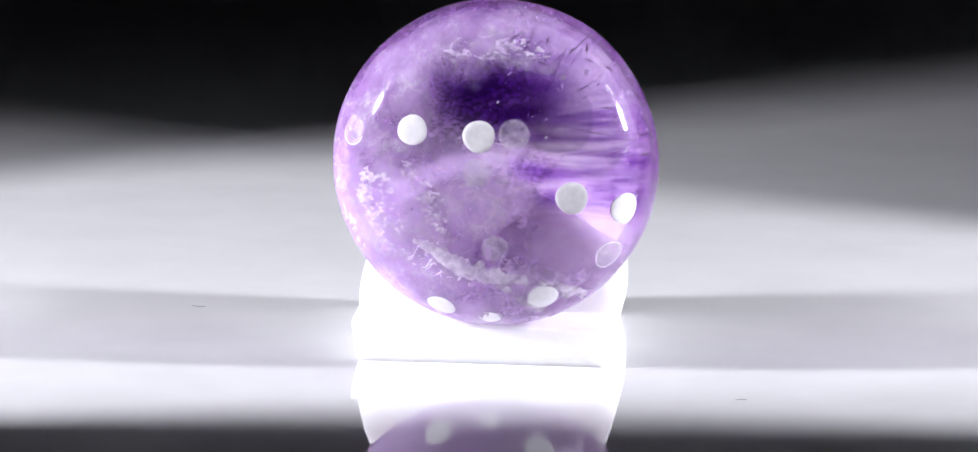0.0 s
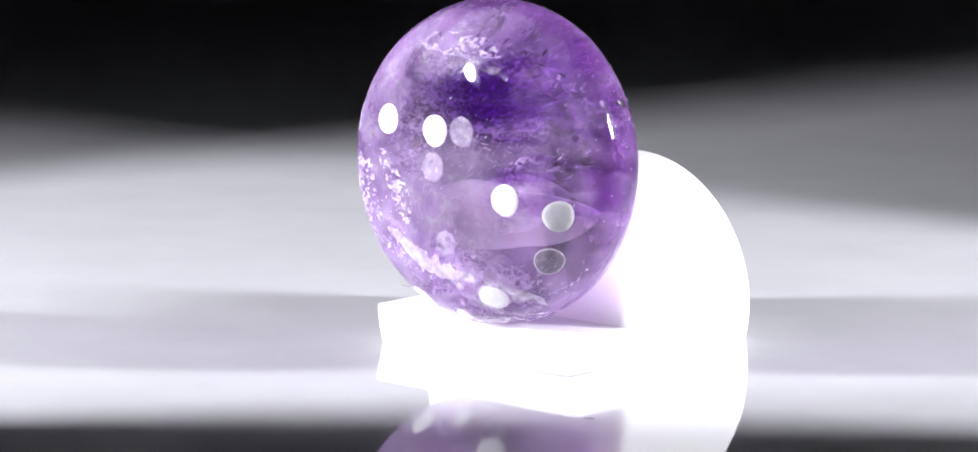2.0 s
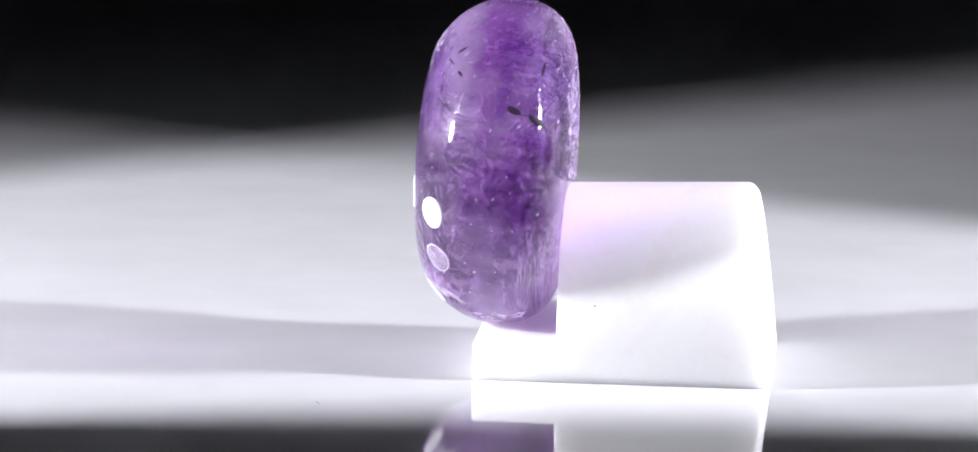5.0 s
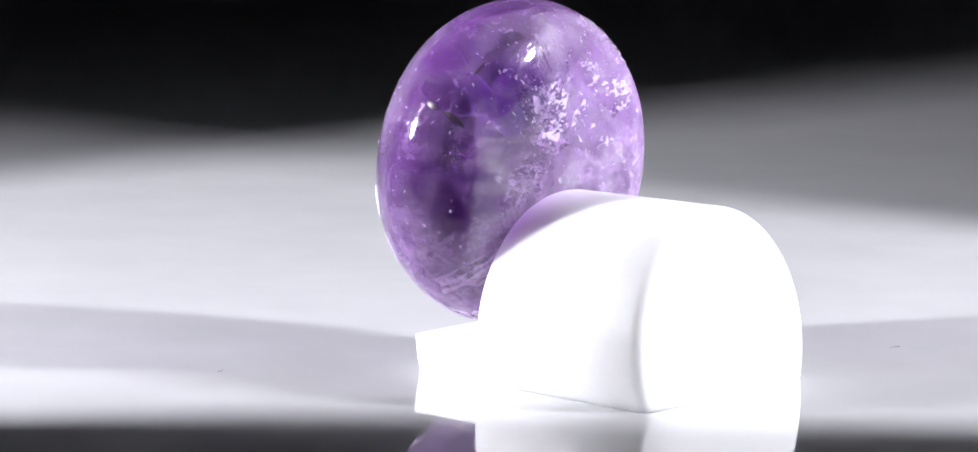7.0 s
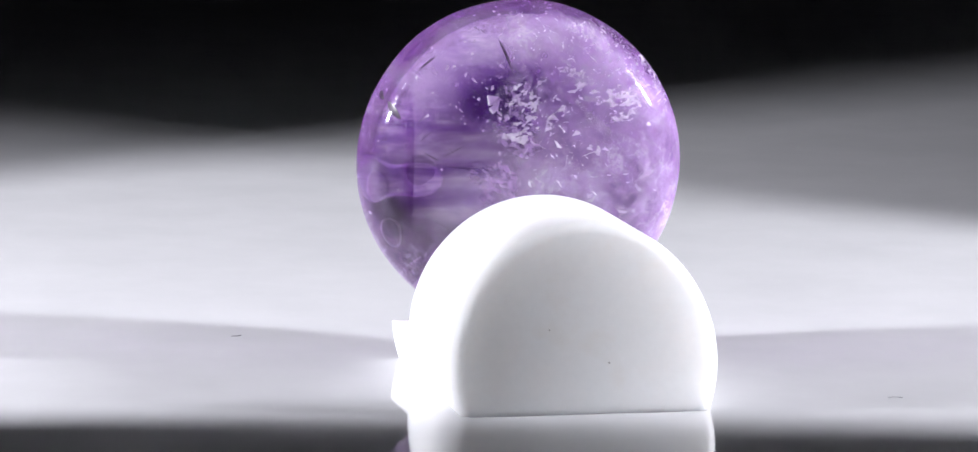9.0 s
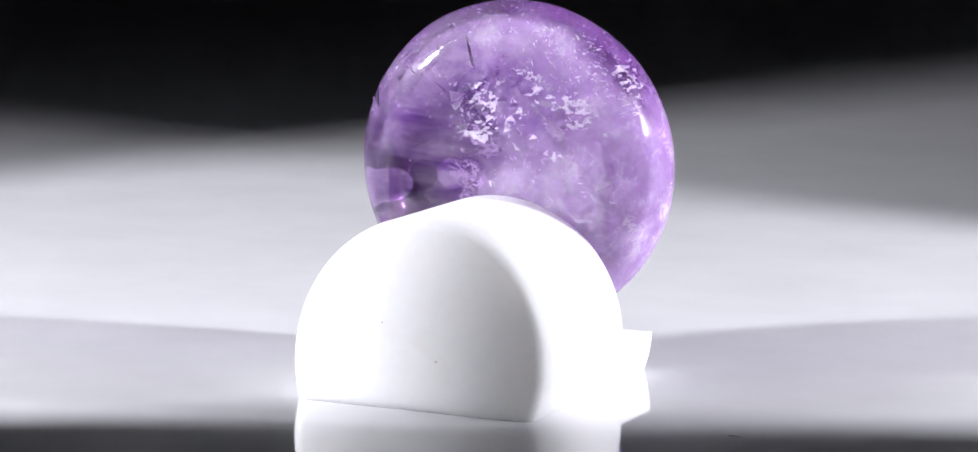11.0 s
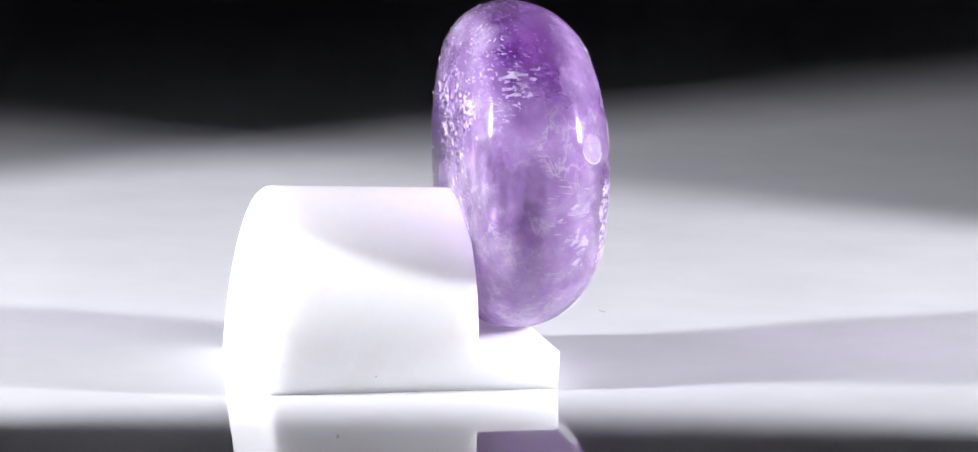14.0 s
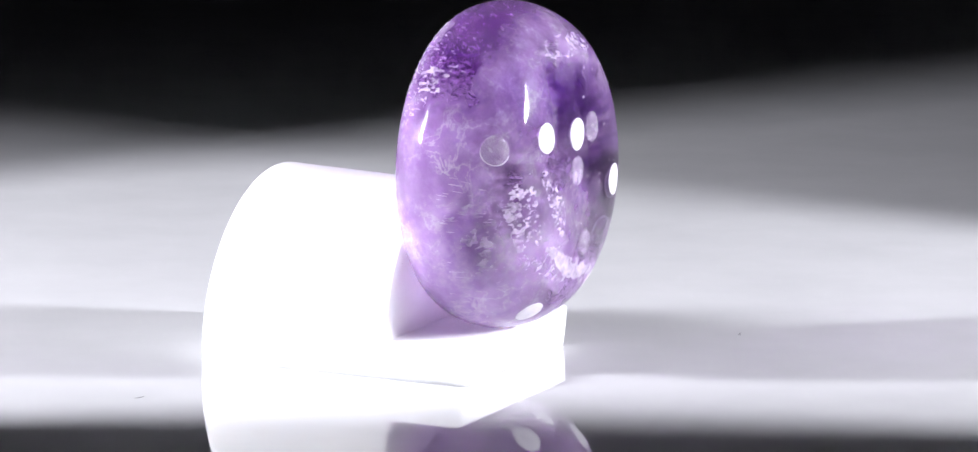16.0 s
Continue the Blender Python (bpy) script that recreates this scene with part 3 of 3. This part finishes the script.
# pits left unfilled, matt and see-through
PITS = [(0.0035, 0.0053, 0.0021), (-0.0015, -0.0001, 0.0020), (0.0163, -0.0112, 0.0021), (-0.0188, 0.0048, 0.0021), (0.0012, -0.0103, 0.0018)]
VEILS = [((0.000, -0.0055, -0.0125), (1, 0.15, -0.28), (0.1, -0.6, 1), 0.0150, 0.0038, 1),
         ((0.0075, -0.0060, -0.0160), (1, 0.2, -0.1), (0, -0.5, 1), 0.0085, 0.0030, 2),
         ((-0.0130, -0.0020, -0.0030), (0.6, -0.5, -0.5), (0.3, 0.3, 1), 0.0065, 0.0080, 3),
         ((-0.0100, 0.0030, -0.0100), (0.8, 0.5, 0.2), (-0.2, 0.5, 1), 0.0080, 0.0060, 4),
         ((-0.0050, 0.0055, 0.0080), (1, 0.1, -0.2), (0.1, -0.3, 1), 0.0100, 0.0080, 5),
         ((-0.0140, 0.0030, 0.0110), (0.4, 1, 0.2), (0.5, -0.1, 1), 0.0070, 0.0050, 6),
         ((-0.0170, -0.0010, -0.0010), (0.1, 1, 0.35), (1, 0.1, 0.4), 0.0080, 0.0030, 7),
         ((0.0040, 0.0050, -0.0030), (0.3, 0.3, 1), (1, -0.5, 0), 0.0060, 0.0035, 8)]
# fractures close under the skin
CRUSTS = [((-0.0130, -0.0080, -0.0040), (1, 0, 0.5), (-0.5, 0, 1), 0.0042, 0.0052, 14),
          ((-0.0065, -0.0090, -0.0030), (0.7, 0, -1), (1, 0, 0.7), 0.0050, 0.0016, 15), ((0.0000, -0.0085, 0.0160), (1, 0, 0.1), (0, 0, 1), 0.0080, 0.0030, 16),
          ((-0.0030, 0.0088, 0.0105), (1, 0, -0.2), (0.2, 0, 1), 0.0065, 0.0045, 17), ((-0.0120, 0.0080, 0.0060), (1, 0, 0.3), (-0.2, 0, 1), 0.0050, 0.0070, 18),
          ((0.0020, 0.0090, 0.0060), (1, 0, -0.5), (0.5, 0, 1), 0.0040, 0.0020, 19), ((-0.0195, -0.0005, 0.0125), (0.1, 1, 0.1), (0.5, 0, 1), 0.0072, 0.0052, 20),
          ((-0.0220, -0.0010, -0.0040), (0, 1, -0.4), (0, 0.4, 1), 0.0060, 0.0005, 21), ((0.0090, 0.0000, -0.0200), (0.4, 1, 0), (1, -0.4, 0.3), 0.0070, 0.0030, 22),
          ((-0.0150, 0.0060, -0.0120), (0.5, 0.7, 0), (0, 0, 1), 0.0050, 0.0030, 23), ((-0.0190, -0.0050, -0.0090), (0.2, 1, 0.3), (0, 0, 1), 0.0030, 0.0040, 24)]
CLUSTERS = [((-0.0110, -0.0030, -0.0070), (0.0050, 0.0035, 0.0050), 760, 0.00040),
            ((0.0050, -0.0050, -0.0145), (0.0070, 0.0025, 0.0022), 260, 0.00045),
            ((-0.0060, 0.0050, 0.0080), (0.0060, 0.0025, 0.0055), 1150, 0.00038),
            ((-0.0140, 0.0010, 0.0100), (0.0040, 0.0040, 0.0040), 240, 0.00045),
            ((0.0050, -0.0020, 0.0130), (0.0070, 0.0040, 0.0040), 60, 0.00045),
            ((0.0000, 0.0000, 0.0000), (0.0110, 0.0050, 0.0110), 420, 0.00028),
            ((0.0025, 0.0080, 0.0094), (0.0022, 0.0003, 0.0016), 26, 0.0011), ((-0.0020, 0.0080, 0.0060), (0.0045, 0.0003, 0.0040), 70, 0.0007),
            ((-0.0200, 0.0000, 0.0120), (0.0010, 0.0035, 0.0022), 50, 0.0008)]
# milky veins on the surface: the face, then across, up and half width along each
VEINS = [(-1, [(-0.0100, -0.0095, 0.0004), (-0.0075, -0.0106, 0.0011), (-0.0035, -0.0130, 0.0017), (0.0007, -0.0143, 0.0019), (0.0047, -0.0146, 0.0028), (0.0087, -0.0152, 0.0027), (0.0130, -0.0172, 0.0010)]),
         (-1, [(0.0020, -0.0150, 0.0010), (0.0048, -0.0178, 0.0022), (0.0075, -0.0190, 0.0012)]),
         (-1, [(-0.0120, 0.0010, 0.0003), (-0.0100, -0.0020, 0.0010), (-0.0075, -0.0045, 0.0008), (-0.0060, -0.0075, 0.0003)]),
         (-1, [(-0.0130, -0.0090, 0.0003), (-0.0100, -0.0080, 0.0008), (-0.0050, -0.0095, 0.0005)]),
         (-1, [(-0.0090, 0.0150, 0.0004), (-0.0030, 0.0165, 0.0018), (0.0040, 0.0155, 0.0016), (0.0100, 0.0130, 0.0004)]),
         (1, [(-0.0150, 0.0070, 0.0006), (-0.0160, 0.0020, 0.0026), (-0.0150, -0.0040, 0.0024), (-0.0120, -0.0080, 0.0006)]),
         (1, [(0.0050, 0.0108, 0.0004), (0.0036, 0.0120, 0.0012), (0.0005, 0.0138, 0.0004)]),
         (1, [(-0.0060, 0.0100, 0.0004), (-0.0100, 0.0060, 0.0014), (-0.0110, 0.0010, 0.0005)]),
         (1, [(-0.0020, -0.0030, 0.0005), (-0.0050, 0.0000, 0.0020), (-0.0100, -0.0020, 0.0018), (-0.0140, -0.0060, 0.0005)])]
# the bright ragged vein across the lower front, and a seam on the rim
for i in range(22):
    u = i / 21
    CLUSTERS.append(((-0.0130 + 0.0265 * u, -0.0080, -0.0098 - 0.0072 * u + 0.0011 * math.sin(u * 9)), (0.0009, 0.0002, 0.0006 + 0.0010 * u), 15, 0.00090))
for i in range(8):
    u = i / 7
    CLUSTERS.append(((-0.0210, -0.0070 + 0.0130 * u, -0.0025 - 0.0050 * u), (0.0002, 0.0009, 0.00018), 14, 0.00045))
NEEDLES = [((0.0095, 0.0080, 0.0030), (1, 0, -0.5), 0.0030, 0.00006), ((0.0130, 0.0075, 0.0045), (1, 0, -0.7), 0.0022, 0.00006), ((0.0075, 0.0085, 0.0110), (1, 0, 0.8), 0.0020, 0.00006),
           ((0.0085, 0.0080, 0.0008), (1, 0, 0.1), 0.0026, 0.00007), ((0.0035, 0.0080, 0.0158), (0.35, 0, 1), 0.0034, 0.00022), ((0.0130, -0.0070, 0.0075), (1, 0, 0.3), 0.0016, 0.00010),
           ((0.0105, -0.0075, 0.0098), (1, 0, 0.7), 0.0018, 0.00009), ((0.0060, -0.0080, 0.0125), (1, 0, -0.3), 0.0020, 0.00010), ((0.0030, -0.0080, 0.0180), (0.5, 0, 1), 0.0012, 0.00014),
           ((0.0120, -0.0050, 0.0160), (0.5, 0.2, 1), 0.0014, 0.00022), ((0.0140, -0.0045, 0.0125), (1, 0.2, 0.1), 0.0013, 0.00020),
           ((0.0090, -0.0060, 0.0140), (0.7, 0, 1), 0.0012, 0.00012), ((0.0110, -0.0055, 0.0128), (1, 0, 0.4), 0.0015, 0.00012),
           ((0.0070, -0.0070, 0.0170), (0.4, 0, 1), 0.0014, 0.00010), ((0.0085, -0.0070, -0.0012), (1, 0.1, 0.2), 0.0009, 0.00016),
           ((0.0170, -0.0040, 0.0020), (1, 0.3, 0.1), 0.0022, 0.00012), ((0.0205, 0.0030, 0.0105), (0.3, 1, -0.2), 0.0021, 0.00055),
           ((0.0185, 0.0060, 0.0085), (0.3, 1, -0.3), 0.0031, 0.00060), ((0.0140, 0.0060, 0.0150), (0.2, 0.3, 1), 0.0026, 0.00025),
           ((0.0120, 0.0065, 0.0060), (1, 0.2, -0.4), 0.0018, 0.00008), ((0.0110, 0.0070, 0.0020), (1, 0, 0.5), 0.0014, 0.00008)]


def amethyst():
    stone = new("amethyst_stone")
    tagged(stone, "polished purple amethyst palm stone with white inlaid dots", "crystal")
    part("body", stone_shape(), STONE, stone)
    for spots, material, label in ((DOTS, DOT_WHITE, "matt white filled dot"), (PITS, PIT, "frosted see-through pit")):
        for x, z, r in spots:
            y = depth_at(math.hypot(x, z), -1)
            dot = part("inlay_dot", inlay((x, y, z), r), material, stone, label)
            if material is PIT and abs(x) > 0.0155:
                part("pit_rim", inlay((x, y, z), r, True), DOT_WHITE, dot, "thin white rim")
    for v in VEILS:
        part("fracture", veil(*v), FRACTURE, stone, "silvery white fracture inside the stone")
    for centre, across, up, wide, high, seed in CRUSTS:
        part("fracture", veil(centre, across, up, wide, high, seed, 34, 0.0, 0.45, True), FRACTURE, stone, "silvery white fracture inside the stone")
    for i, (face, path) in enumerate(VEINS):
        part("milky_vein", vein(face, path, i), VEIN if i < 2 else WISP, stone, "pale milky vein")
    for i, y in enumerate((-0.0050, -0.0005, 0.0045)):
        part("colour_zone", zone_sheet((0.003, y, 0), (1, 0, 0), (0, 0, 1), i), ZONE_ACROSS, stone, "deep purple streaks inside the clear crystal")
    for i, x in enumerate((-0.0155, 0.0158)):
        part("colour_zone", zone_sheet((x, 0, 0), (0, 1, 0), (0, 0, 1), i + 5), ZONE_ALONG, stone, "deep purple streaks inside the clear crystal")
    for v in NEEDLES:
        part("needle_inclusion", needle(*v), NEEDLE, stone, "dark needle inclusion")
    tagged(part("crystal_dust", flecks(CLUSTERS, random.Random(5)), FLECK, stone, "glinting crystal flecks inside the stone", False), kind="stuff")
    return stone


def dust_fibre(bend, length):
    bm = bmesh.new()
    rings = []
    for i in range(9):
        u = i / 8 - 0.5
        c = Vector((u * length, bend * (0.25 - u * u) * length * 4, 0.00006))
        rings.append([c + Vector((0, math.cos(a), math.sin(a))) * 0.00005 for a in (0.5, 2.6, 4.7)])
    loft(bm, rings)
    return tagged(link_mesh("dust_fibre", bm, FIBRE), "fine grey dust fibre lying on the table", "dust")


# ---------- build ----------
studio()
studio_lamp(-1)
studio_lamp(1)
STAND = display_stand()
GEM = amethyst()
FIBRES = [(dust_fibre(0.12, 0.0016), 0.0333, -0.0220, 20), (dust_fibre(0.2, 0.0020), -0.0463, 0.0324, 170)]


def motions():
    lean = pose(0, 0, 0, 0, 0, -1.67) @ pose(0, 0, 0, -1.71, 0, 0)
    rest = Matrix.Translation(CENTRE - AXIS) @ lean
    times = [i * 0.5 for i in range(33)]
    turned = [(t, pose(0, 0, 0, 0, 0, -(TURN_0 + TURN_RATE * t))) for t in times]
    walk(STAND, turned)
    for ob, x, y, a in FIBRES:
        walk(ob, [(t, m @ pose(x, y, 0, 0, 0, a)) for t, m in turned])
    walk(GEM, [(t, m @ rest) for t, m in turned])


motions()
